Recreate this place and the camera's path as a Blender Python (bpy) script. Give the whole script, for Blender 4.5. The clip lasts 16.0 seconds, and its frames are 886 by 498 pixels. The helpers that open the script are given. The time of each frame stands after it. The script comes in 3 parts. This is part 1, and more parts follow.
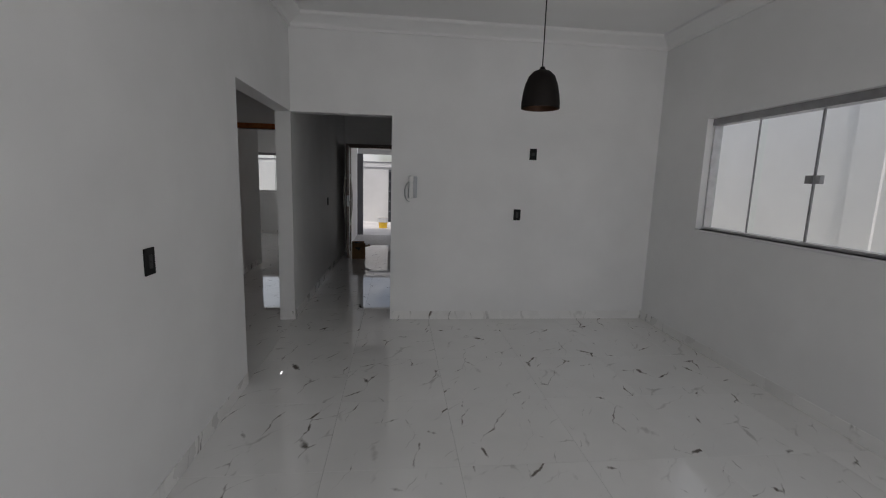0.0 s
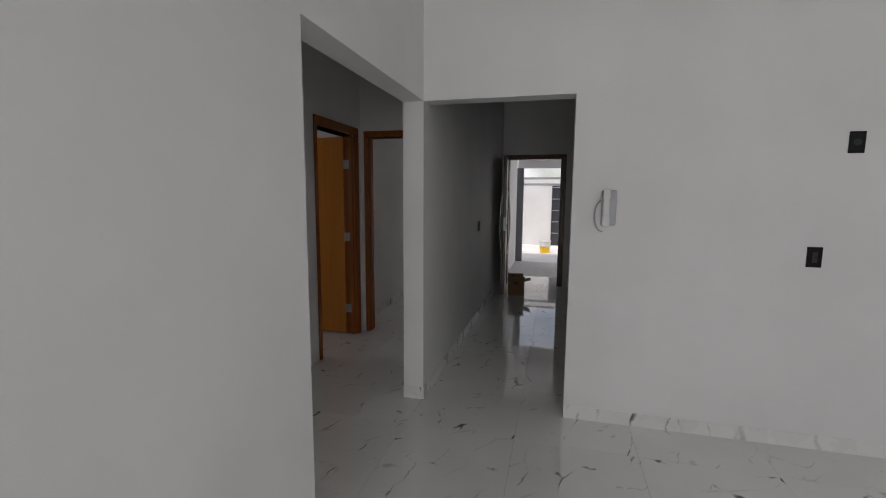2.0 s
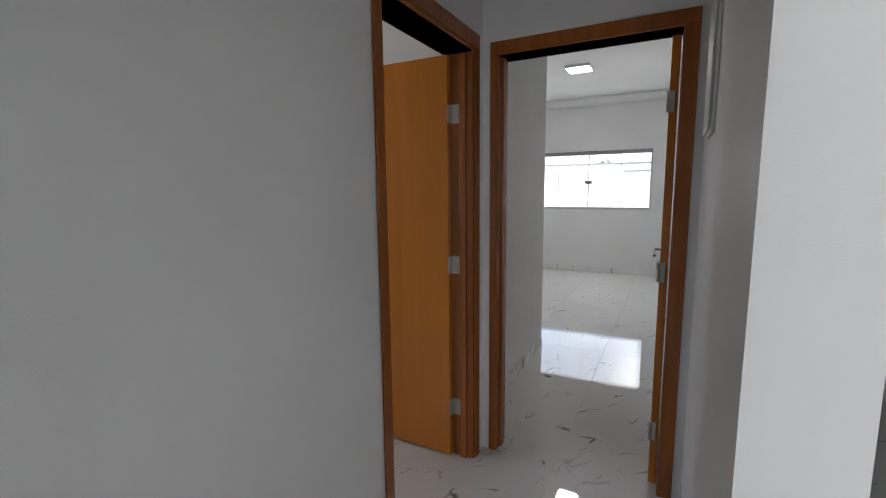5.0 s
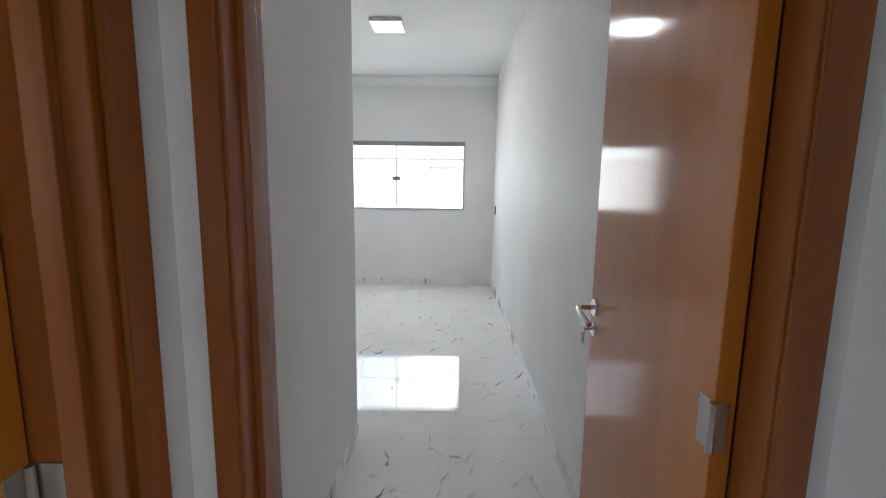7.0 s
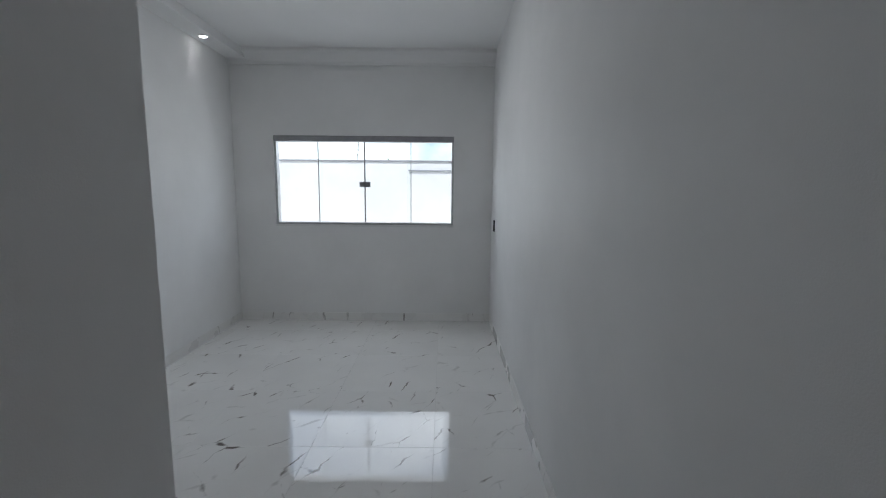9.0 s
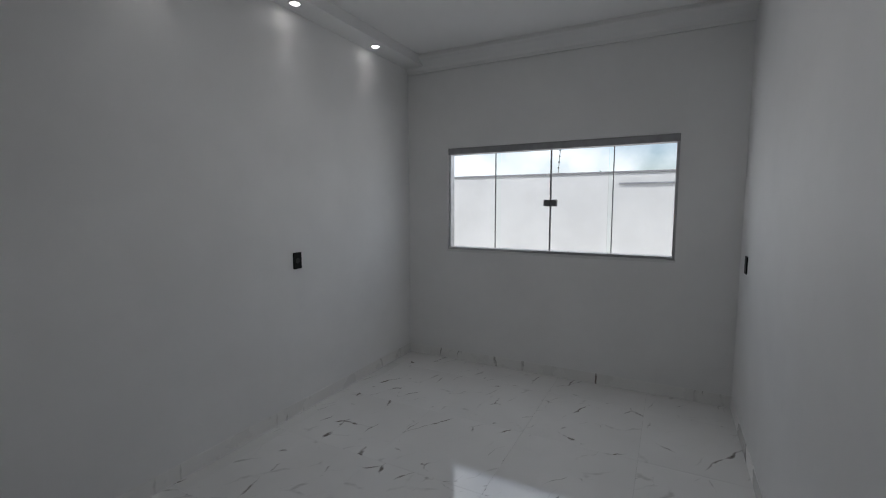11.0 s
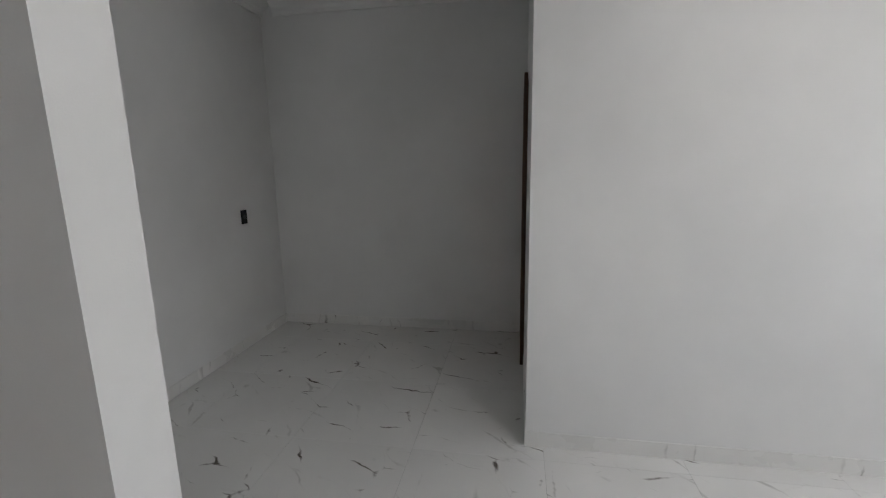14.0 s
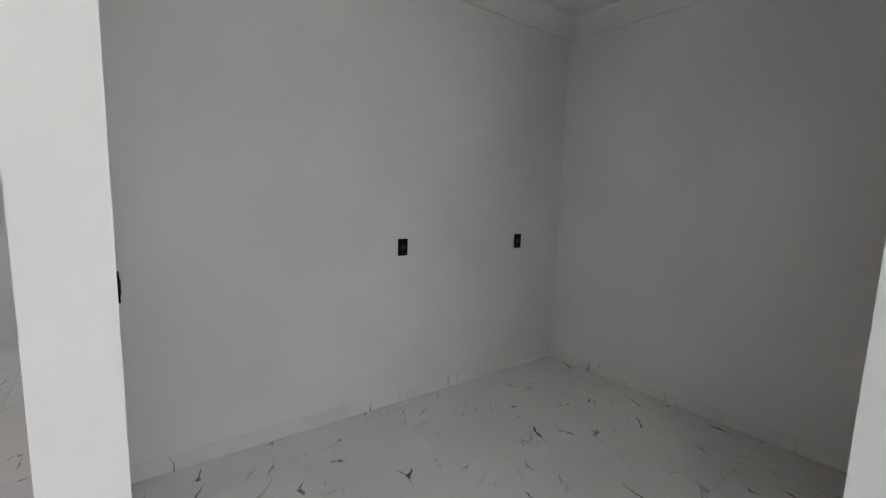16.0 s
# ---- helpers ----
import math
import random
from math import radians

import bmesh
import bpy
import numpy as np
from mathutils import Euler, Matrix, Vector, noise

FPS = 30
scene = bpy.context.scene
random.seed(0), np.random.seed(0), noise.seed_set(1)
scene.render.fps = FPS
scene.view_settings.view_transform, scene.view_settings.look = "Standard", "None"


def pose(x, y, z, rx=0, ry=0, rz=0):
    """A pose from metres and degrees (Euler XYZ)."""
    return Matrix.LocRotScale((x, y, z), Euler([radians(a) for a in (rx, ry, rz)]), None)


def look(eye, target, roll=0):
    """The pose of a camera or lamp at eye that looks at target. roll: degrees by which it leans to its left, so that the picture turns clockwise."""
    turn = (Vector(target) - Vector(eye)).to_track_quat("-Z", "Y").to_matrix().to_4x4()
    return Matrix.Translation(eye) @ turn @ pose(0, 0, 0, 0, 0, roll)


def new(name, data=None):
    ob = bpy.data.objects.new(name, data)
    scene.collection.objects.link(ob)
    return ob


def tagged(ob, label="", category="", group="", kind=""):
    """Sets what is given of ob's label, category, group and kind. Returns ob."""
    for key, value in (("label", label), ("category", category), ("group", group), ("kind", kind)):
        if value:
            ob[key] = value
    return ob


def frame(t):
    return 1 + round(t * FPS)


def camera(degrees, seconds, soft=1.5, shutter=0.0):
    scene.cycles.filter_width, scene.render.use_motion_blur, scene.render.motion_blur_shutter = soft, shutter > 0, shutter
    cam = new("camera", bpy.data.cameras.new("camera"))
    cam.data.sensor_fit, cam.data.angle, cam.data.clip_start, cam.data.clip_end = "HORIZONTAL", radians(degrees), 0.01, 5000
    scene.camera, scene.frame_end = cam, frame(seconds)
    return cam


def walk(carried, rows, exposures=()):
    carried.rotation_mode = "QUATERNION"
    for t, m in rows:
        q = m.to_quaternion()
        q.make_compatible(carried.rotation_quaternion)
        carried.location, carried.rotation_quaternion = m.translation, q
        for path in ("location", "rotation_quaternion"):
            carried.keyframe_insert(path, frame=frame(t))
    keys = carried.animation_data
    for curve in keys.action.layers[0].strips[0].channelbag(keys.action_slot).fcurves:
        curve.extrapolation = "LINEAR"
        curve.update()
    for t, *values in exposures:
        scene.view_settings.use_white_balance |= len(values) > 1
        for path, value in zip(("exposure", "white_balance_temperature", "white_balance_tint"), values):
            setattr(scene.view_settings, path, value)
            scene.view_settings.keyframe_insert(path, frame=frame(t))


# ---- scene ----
cam = camera(90.7, 16.0, soft=1.1)

PATH = [
    (0, (1.068, -4.619, 1.511), (1.277, -2.655, 1.2), 1.7),
    (0.5, (1.086, -4.233, 1.518), (1.236, -2.257, 1.246), 1.4),
    (1, (1.064, -3.771, 1.528), (1.11, -1.788, 1.272), 1.3),
    (1.5, (1.028, -3.386, 1.531), (0.856, -1.408, 1.286), 0.7),
    (2, (0.909, -2.953, 1.501), (0.411, -1.031, 1.258), 0.4),
    (2.5, (0.804, -2.553, 1.493), (0.064, -0.711, 1.247), -0.4),
    (3, (0.675, -2.118, 1.493), (-0.363, -0.426, 1.241), -1.0),
    (3.2, (0.601, -1.966, 1.473), (-0.468, -0.295, 1.218), -0.6),
    (5.5, (-0.453, -0.363, 1.443), (-1.205, 1.469, 1.164), -0.5),
    (6, (-0.609, 0.014, 1.458), (-1.026, 1.948, 1.166), -0.2),
    (6.5, (-0.719, 0.363, 1.464), (-0.826, 2.339, 1.172), 0.9),
    (7, (-0.732, 0.79, 1.453), (-0.775, 2.769, 1.166), 0.8),
    (7.5, (-0.75, 1.136, 1.439), (-0.764, 3.116, 1.154), 0.7),
    (8, (-0.78, 1.484, 1.453), (-0.731, 3.464, 1.176), 0.4),
    (8.2, (-0.77, 1.64, 1.456), (-0.722, 3.62, 1.184), 0.4),
    (10.3, (-0.575, 3.04, 1.528), (-1.008, 4.977, 1.287), -0.1),
    (10.5, (-0.6, 3.111, 1.518), (-1.157, 5.018, 1.289), -0.3),
    (11, (-0.617, 3.326, 1.53), (-1.534, 5.092, 1.33), -0.1),
    (11.5, (-0.519, 3.485, 1.535), (-1.83, 4.981, 1.33), -1.2),
    (12, (-0.458, 3.573, 1.533), (-2.123, 4.644, 1.246), -3.3),
    (12.5, (-0.46, 3.585, 1.515), (-2.245, 4.404, 1.125), -4.2),
    (13, (-0.49, 3.6, 1.525), (-2.382, 4.12, 1.096), -2.7),
    (13.5, (-0.589, 3.649, 1.539), (-2.542, 3.764, 1.127), -1.4),
    (14, (-0.755, 3.775, 1.545), (-2.688, 3.437, 1.169), -1.0),
    (14.5, (-0.917, 3.899, 1.558), (-2.71, 3.091, 1.193), 0.1),
    (15, (-1.052, 4.008, 1.54), (-2.63, 2.826, 1.206), 1.2),
    (15.5, (-1.211, 4.032, 1.544), (-2.634, 2.66, 1.241), 1.8),
    (16, (-1.389, 4.039, 1.54), (-2.589, 2.46, 1.278), 1.8),
]
walk(cam, [(t, look(eye, target, roll)) for t, eye, target, roll in PATH], [
    (0.0, -0.75, 6700, 13), (1.0, -0.5, 6700, 13), (2.0, -0.2, 6800, 14), (3.2, 0.15, 6850, 15), (5.3, 1.25, 6500, 11), (7.0, 1.55, 6400, 10), (8.2, 1.0, 6000, 8),
    (10.3, -0.2, 6350, 12), (11.5, -0.2, 6350, 11), (12.5, 0.5, 6500, 9), (13.5, 1.05, 6600, 11), (14.5, 1.5, 6700, 12), (16.0, 1.75, 6700, 12)])

# ---- world and daylight ----
world = bpy.data.worlds.new("sky")
scene.world = world
world.use_nodes = True
wn, wl = world.node_tree.nodes, world.node_tree.links
wn.clear()
w_out = wn.new("ShaderNodeOutputWorld")
w_bg = wn.new("ShaderNodeBackground")
w_sky = wn.new("ShaderNodeTexSky")
w_sky.sky_type, w_sky.sun_disc = "NISHITA", False
w_sky.sun_elevation, w_sky.sun_rotation = radians(61), radians(193)
w_sky.dust_density = 2.0
w_tc, w_noise, w_ramp, w_mix = (wn.new("ShaderNode" + k) for k in ("TexCoord", "TexNoise", "ValToRGB", "MixRGB"))
w_noise.inputs["Scale"].default_value, w_noise.inputs["Detail"].default_value = 3.5, 8
w_ramp.color_ramp.elements[0].position, w_ramp.color_ramp.elements[1].position = 0.40, 0.62
w_mix.inputs[2].default_value = (9.5, 9.7, 10.2, 1)
wl.new(w_tc.outputs["Generated"], w_noise.inputs["Vector"])
wl.new(w_noise.outputs["Fac"], w_ramp.inputs[0])
wl.new(w_ramp.outputs[0], w_mix.inputs[0])
wl.new(w_sky.outputs[0], w_mix.inputs[1])
wl.new(w_mix.outputs[0], w_bg.inputs[0])
wl.new(w_bg.outputs[0], w_out.inputs[0])
w_bg.inputs[1].default_value = 0.15

sun = new("sun", bpy.data.lights.new("sun", "SUN"))
sun.data.energy, sun.data.angle, sun.data.color = 3.0, radians(3), (1, 0.975, 0.94)
sun.matrix_world = look((-2, -9, 17), (0, 0, 0))

PANEL_WATTS, SPOT_WATTS = 2.2, 1.4

# the sky's light through the wide back opening of the living room
back = new("back_daylight", bpy.data.lights.new("back_daylight", "AREA"))
back.data.shape, back.data.size, back.data.size_y, back.data.energy, back.data.color = "RECTANGLE", 3.3, 2.5, 50, (0.95, 0.98, 1)
back.matrix_world = look((1.95, -8.05, 1.35), (1.95, 0, 1.35))

# the sky's light through the bedroom window
pane_sky = new("window_daylight", bpy.data.lights.new("window_daylight", "AREA"))
pane_sky.data.shape, pane_sky.data.size, pane_sky.data.size_y, pane_sky.data.energy, pane_sky.data.color = "RECTANGLE", 1.8, 0.85, 3.2, (0.95, 0.98, 1)
pane_sky.matrix_world = look((-1.56, 7.155, 1.59), (-1.56, 3.0, 1.59))

# the sky's light through the side room's window
side_sky = new("side_daylight", bpy.data.lights.new("side_daylight", "AREA"))
side_sky.data.shape, side_sky.data.size, side_sky.data.size_y, side_sky.data.energy, side_sky.data.color = "RECTANGLE", 1.15, 0.95, 2.6, (0.95, 0.98, 1)
side_sky.matrix_world = look((-3.22, 0.2, 1.6), (0, 0.6, 1.3))


# ---- materials ----
def nodes_of(name, rough=0.5, metal=0.0, color=(0.8, 0.8, 0.8)):
    m = bpy.data.materials.new(name)
    m.use_nodes = True
    b = m.node_tree.nodes["Principled BSDF"]
    b.inputs["Roughness"].default_value, b.inputs["Metallic"].default_value = rough, metal
    b.inputs["Base Color"].default_value = (*color, 1)
    return m, m.node_tree.nodes, m.node_tree.links, b


def noise_node(n, l, vec, scale, detail=4, rough=0.55, distort=0.0):
    t = n.new("ShaderNodeTexNoise")
    t.inputs["Scale"].default_value, t.inputs["Detail"].default_value = scale, detail
    t.inputs["Roughness"].default_value, t.inputs["Distortion"].default_value = rough, distort
    l.new(vec, t.inputs["Vector"])
    return t.outputs["Fac"]


def ramp(n, l, fac, stops):
    r = n.new("ShaderNodeValToRGB")
    el = r.color_ramp.elements
    while len(el) < len(stops):
        el.new(0.5)
    for e, (p, c) in zip(el, stops):
        e.position, e.color = p, (*c, 1) if len(c) == 3 else c
    l.new(fac, r.inputs[0])
    return r.outputs[0]


def bump(n, l, b, height, strength, dist=0.01):
    k = n.new("ShaderNodeBump")
    k.inputs["Strength"].default_value, k.inputs["Distance"].default_value = strength, dist
    l.new(height, k.inputs["Height"])
    l.new(k.outputs[0], b.inputs["Normal"])


def math_node(n, l, op, a, v):
    k = n.new("ShaderNodeMath")
    k.operation = op
    for s, w in zip(k.inputs, (a, v)):
        if isinstance(w, (int, float)):
            s.default_value = w
        else:
            l.new(w, s)
    return k.outputs[0]


def world_pos(n):
    return n.new("ShaderNodeNewGeometry").outputs["Position"]


def paint(name, color, rough=0.6, spread=0.04):
    m, n, l, b = nodes_of(name, rough)
    pos = world_pos(n)
    big = noise_node(n, l, pos, 1.1, 5)
    lo, hi = [tuple(c * k for c in color) for k in (1 - spread, 1 + spread)]
    l.new(ramp(n, l, big, [(0.35, lo), (0.65, hi)]), b.inputs["Base Color"])
    r = noise_node(n, l, pos, 6, 3)
    l.new(math_node(n, l, "MULTIPLY_ADD", r, 0.15), b.inputs["Roughness"])
    b.inputs["Roughness"].links[0].from_node.inputs[2].default_value = rough - 0.08
    fine = math_node(n, l, "ADD", noise_node(n, l, pos, 260, 3), noise_node(n, l, pos, 7, 3))
    bump(n, l, b, fine, 0.12, 0.004)
    return m


def marble(name, ior=1.9, rough=(0.012, 0.035)):
    m, n, l, b = nodes_of(name, 0.05)
    pos = world_pos(n)
    info = n.new("ShaderNodeObjectInfo").outputs["Random"]
    off = n.new("ShaderNodeCombineXYZ")
    for k in (0, 1):
        l.new(math_node(n, l, "MULTIPLY", info, 37.0 + 21 * k), off.inputs[k])
    add = n.new("ShaderNodeVectorMath")
    l.new(pos, add.inputs[0])
    l.new(off.outputs[0], add.inputs[1])
    spin = n.new("ShaderNodeVectorRotate")
    spin.rotation_type = "Z_AXIS"
    l.new(add.outputs[0], spin.inputs["Vector"])
    l.new(math_node(n, l, "MULTIPLY", math_node(n, l, "ROUND", math_node(n, l, "MULTIPLY", info, 9.0), 0), math.pi), spin.inputs["Angle"])
    v = spin.outputs[0]
    # dark tapered veins: distorted cell edges, stretched along one way and broken up into short strokes
    warp = n.new("ShaderNodeTexNoise")
    warp.inputs["Scale"].default_value, warp.inputs["Detail"].default_value = 3.2, 4
    l.new(v, warp.inputs["Vector"])
    bend = n.new("ShaderNodeVectorMath")
    bend.operation = "MULTIPLY_ADD"
    l.new(warp.outputs["Color"], bend.inputs[0])
    bend.inputs[1].default_value = (0.17, 0.17, 0)
    l.new(v, bend.inputs[2])

    def strokes(angle, stretch, scale, width, seed, low, high):
        turn = n.new("ShaderNodeMapping")
        turn.inputs["Rotation"].default_value = (0, 0, angle)
        turn.inputs["Location"].default_value = (seed, seed * 0.7, 0)
        l.new(bend.outputs[0], turn.inputs["Vector"])
        long = n.new("ShaderNodeMapping")
        long.inputs["Scale"].default_value = (1.0, stretch, 1.0)
        l.new(turn.outputs[0], long.inputs["Vector"])
        cell = n.new("ShaderNodeTexVoronoi")
        cell.voronoi_dimensions, cell.feature = "2D", "DISTANCE_TO_EDGE"
        cell.inputs["Scale"].default_value = scale
        l.new(long.outputs[0], cell.inputs["Vector"])
        keep = ramp(n, l, noise_node(n, l, long.outputs[0], 3.0, 3, 0.6), [(low, (0, 0, 0)), (high, (1, 1, 1))])
        wide = math_node(n, l, "MULTIPLY", keep, width)
        rest = math_node(n, l, "SUBTRACT", wide, cell.outputs["Distance"])
        soft = math_node(n, l, "MULTIPLY", rest, 1.6 / width)
        soft.node.use_clamp = True
        return math_node(n, l, "MULTIPLY", soft, keep)

    strong = strokes(-1.15, 2.5, 2.4, 0.060, 0.0, 0.49, 0.68)
    faint = math_node(n, l, "MULTIPLY", strokes(-0.80, 2.4, 1.8, 0.070, 7.0, 0.47, 0.70), 0.35)
    both = math_node(n, l, "MAXIMUM", strong, faint)
    cloud = ramp(n, l, noise_node(n, l, v, 1.6, 5), [(0.35, (0.83, 0.825, 0.81)), (0.65, (0.89, 0.885, 0.87))])
    mix = n.new("ShaderNodeMixRGB")
    l.new(both, mix.inputs[0])
    l.new(cloud, mix.inputs[1])
    mix.inputs[2].default_value = (0.15, 0.132, 0.115, 1)
    b.inputs["IOR"].default_value = ior
    l.new(mix.outputs[0], b.inputs["Base Color"])
    r = noise_node(n, l, pos, 3, 4)
    l.new(ramp(n, l, r, [(0.4, (rough[0],) * 3), (0.7, (rough[1],) * 3)]), b.inputs["Roughness"])
    bump(n, l, b, noise_node(n, l, pos, 2.5, 2), 0.01, 0.004)
    return m


def wood(name, dark, light, rough=0.3, scale=1.0, streak=1.0):
    m, n, l, b = nodes_of(name, rough)
    tc = n.new("ShaderNodeTexCoord").outputs["Object"]
    mp = n.new("ShaderNodeMapping")
    mp.inputs["Scale"].default_value = (22 * scale, 22 * scale, 1.1 * scale)
    l.new(tc, mp.inputs["Vector"])
    g = noise_node(n, l, mp.outputs[0], 1.0, 6, 0.6, 0.6 * streak)
    mid = tuple((x + y) / 2 for x, y in zip(dark, light))
    col = ramp(n, l, g, [(0.3, dark), (0.5, mid), (0.7, light)])
    l.new(col, b.inputs["Base Color"])
    r = noise_node(n, l, tc, 5, 3)
    l.new(math_node(n, l, "MULTIPLY_ADD", r, 0.12), b.inputs["Roughness"])
    b.inputs["Roughness"].links[0].from_node.inputs[2].default_value = rough - 0.06
    bump(n, l, b, g, 0.08, 0.002)
    return m


def plain(name, color, rough=0.4, metal=0.0, spread=0.12, scale=14):
    m, n, l, b = nodes_of(name, rough, metal)
    tc = n.new("ShaderNodeTexCoord").outputs["Object"]
    g = noise_node(n, l, tc, scale, 5)
    l.new(ramp(n, l, g, [(0.3, tuple(c * (1 - spread) for c in color)), (0.7, tuple(min(1, c * (1 + spread)) for c in color))]), b.inputs["Base Color"])
    l.new(math_node(n, l, "MULTIPLY_ADD", g, 0.12), b.inputs["Roughness"])
    b.inputs["Roughness"].links[0].from_node.inputs[2].default_value = max(0.02, rough - 0.06)
    return m


def glow(name, color, strength):
    m, n, l, b = nodes_of(name, 0.4, 0, color)
    b.inputs["Emission Color"].default_value = (*color, 1)
    b.inputs["Emission Strength"].default_value = strength
    return m


def glass_mat():
    m, n, l, b = nodes_of("window glass", 0.0, 0, (0.97, 1, 0.985))
    b.inputs["Transmission Weight"].default_value = 1
    b.inputs["IOR"].default_value = 1.05
    return m


WALL = paint("off-white wall paint", (0.86, 0.86, 0.855))
CEIL = paint("white ceiling paint", (0.88, 0.88, 0.875), 0.75, 0.02)
TILE = marble("polished marble porcelain")
SKIRT = marble("satin marble skirting", 1.45, (0.25, 0.4))
GROUT = plain("light grout", (0.60, 0.59, 0.57), 0.8)
FRAME_WOOD = wood("varnished jatoba frame", (0.25, 0.070, 0.014), (0.40, 0.125, 0.028), 0.2, 0.8, 0.5)
LEAF_WOOD = wood("honey veneer door", (0.51, 0.172, 0.022), (0.60, 0.210, 0.030), 0.10, 0.7, 0.4)
DARK_WOOD = wood("dark brown entry door", (0.045, 0.018, 0.010), (0.11, 0.045, 0.022), 0.3)
ALU = plain("satin aluminium", (0.62, 0.62, 0.63), 0.35, 0.85)
ALU_GREY = plain("grey aluminium rail", (0.33, 0.33, 0.34), 0.4, 0.6)
CHROME = plain("polished chrome", (0.82, 0.82, 0.83), 0.1, 1.0)
STEEL = plain("brushed steel", (0.50, 0.48, 0.44), 0.3, 1.0)
BLACK = plain("black plastic", (0.006, 0.0065, 0.007), 0.42)
BLACK_SOFT = plain("dark grey plastic", (0.022, 0.023, 0.024), 0.4)
WHITE_PL = plain("white plastic", (0.78, 0.78, 0.77), 0.3, 0, 0.04)
GREY_PL = plain("light grey plastic", (0.45, 0.47, 0.50), 0.35, 0, 0.05)
SHADE = plain("matt brown-black lamp shade", (0.008, 0.006, 0.005), 0.6)
COPPER = plain("dark copper inner shade", (0.10, 0.05, 0.03), 0.4, 0.6)
for m in (BLACK, SHADE):
    m.node_tree.nodes["Principled BSDF"].inputs["Specular IOR Level"].default_value = 0.2
GLASS = glass_mat()
CLEAR = glass_mat()
CLEAR.name = "clear crumpled film"
CLEAR.node_tree.nodes["Principled BSDF"].inputs["Roughness"].default_value = 0.12
CLEAR.node_tree.nodes["Principled BSDF"].inputs["IOR"].default_value = 1.3
YARD_WALL = paint("off-white outdoor plaster", (0.62, 0.62, 0.615), 0.85, 0.05)
SIDE_WALL = paint("white side wall plaster", (0.80, 0.80, 0.80), 0.85, 0.03)
YARD_GREY = paint("grey outdoor plaster", (0.20, 0.205, 0.22), 0.85, 0.05)
YARD_FLOOR = paint("pale concrete paving", (0.72, 0.70, 0.68), 0.7, 0.1)
GATE = plain("black painted steel", (0.03, 0.032, 0.038), 0.45)
GATE_BAR = plain("grey steel bar", (0.30, 0.31, 0.33), 0.4, 0.3)
YELLOW = plain("yellow plastic", (0.80, 0.50, 0.04), 0.4)
CARD = plain("brown cardboard", (0.20, 0.115, 0.055), 0.85)
BAG = plain("black bag", (0.02, 0.018, 0.017), 0.5)
EARTH = paint("dry earth", (0.28, 0.22, 0.16), 0.95, 0.2)
LEAF = plain("green leaves", (0.06, 0.10, 0.03), 0.6)
LIGHT_ON = glow("lit white diffuser", (1, 1, 1), 9)
SPOT_ON = glow("lit spot lens", (1, 0.98, 0.94), 12)


# ---- mesh helpers ----
def box(bm, x0, x1, y0, y1, z0, z1, bevel=0.0):
    xs, ys, zs = sorted((x0, x1)), sorted((y0, y1)), sorted((z0, z1))
    v = [bm.verts.new((x, y, z)) for x in xs for y in ys for z in zs]
    f = [bm.faces.new([v[i] for i in q]) for q in ((0, 1, 3, 2), (4, 6, 7, 5), (0, 4, 5, 1), (2, 3, 7, 6), (0, 2, 6, 4), (1, 5, 7, 3))]
    if bevel:
        bmesh.ops.bevel(bm, geom=list({e for q in f for e in q.edges}), offset=bevel, segments=2, affect="EDGES", profile=0.6)
    return bm


def boxes(rows, bevel=0.0):
    bm = bmesh.new()
    for r in rows:
        box(bm, *r, bevel=bevel)
    return bm


def rod(bm, a, b, r, sides=16, r2=None):
    a, b = Vector(a), Vector(b)
    m = Matrix.Translation((a + b) / 2) @ (b - a).to_track_quat("Z", "Y").to_matrix().to_4x4()
    bmesh.ops.create_cone(bm, cap_ends=True, segments=sides, radius1=r, radius2=r if r2 is None else r2, depth=(b - a).length, matrix=m)
    return bm


def bar(bm, points, r, sides=12):
    """A round bar through points."""
    pts = [Vector(p) for p in points]
    rings = []
    for i, p in enumerate(pts):
        d = (pts[min(i + 1, len(pts) - 1)] - pts[max(i - 1, 0)]).normalized()
        q = d.to_track_quat("Z", "Y")
        rings.append([bm.verts.new(p + q @ Vector((r * math.cos(k * math.tau / sides), r * math.sin(k * math.tau / sides), 0))) for k in range(sides)])
    for u, w in zip(rings, rings[1:]):
        for k in range(sides):
            bm.faces.new((u[k], u[(k + 1) % sides], w[(k + 1) % sides], w[k]))
    bm.faces.new(rings[0][::-1])
    bm.faces.new(rings[-1])
    return bm


def lathe(bm, profile, sides=40, at=(0, 0, 0)):
    rings = [[bm.verts.new((at[0] + r * math.cos(k * math.tau / sides), at[1] + r * math.sin(k * math.tau / sides), at[2] + z)) for k in range(sides)] for r, z in profile]
    for u, w in zip(rings, rings[1:]):
        for k in range(sides):
            bm.faces.new((u[k], u[(k + 1) % sides], w[(k + 1) % sides], w[k]))
    return bm


def mesh_of(name, bm, material, smooth=False):
    bmesh.ops.recalc_face_normals(bm, faces=bm.faces)
    me = bpy.data.meshes.new(name)
    bm.to_mesh(me)
    bm.free()
    me.materials.append(material)
    if smooth:
        me.polygons.foreach_set("use_smooth", [True] * len(me.polygons))
        me.set_sharp_from_angle(angle=radians(35))
    return me


def part(name, bm, material, parent, label="", smooth=False):
    ob = new(name, mesh_of(name, bm, material, smooth))
    ob.parent = parent
    if label:
        tagged(ob, label)
    return ob


def solid(name, bm, material, label, category="wall", smooth=False):
    return tagged(new(name, mesh_of(name, bm, material, smooth)), label, category, kind="structure")


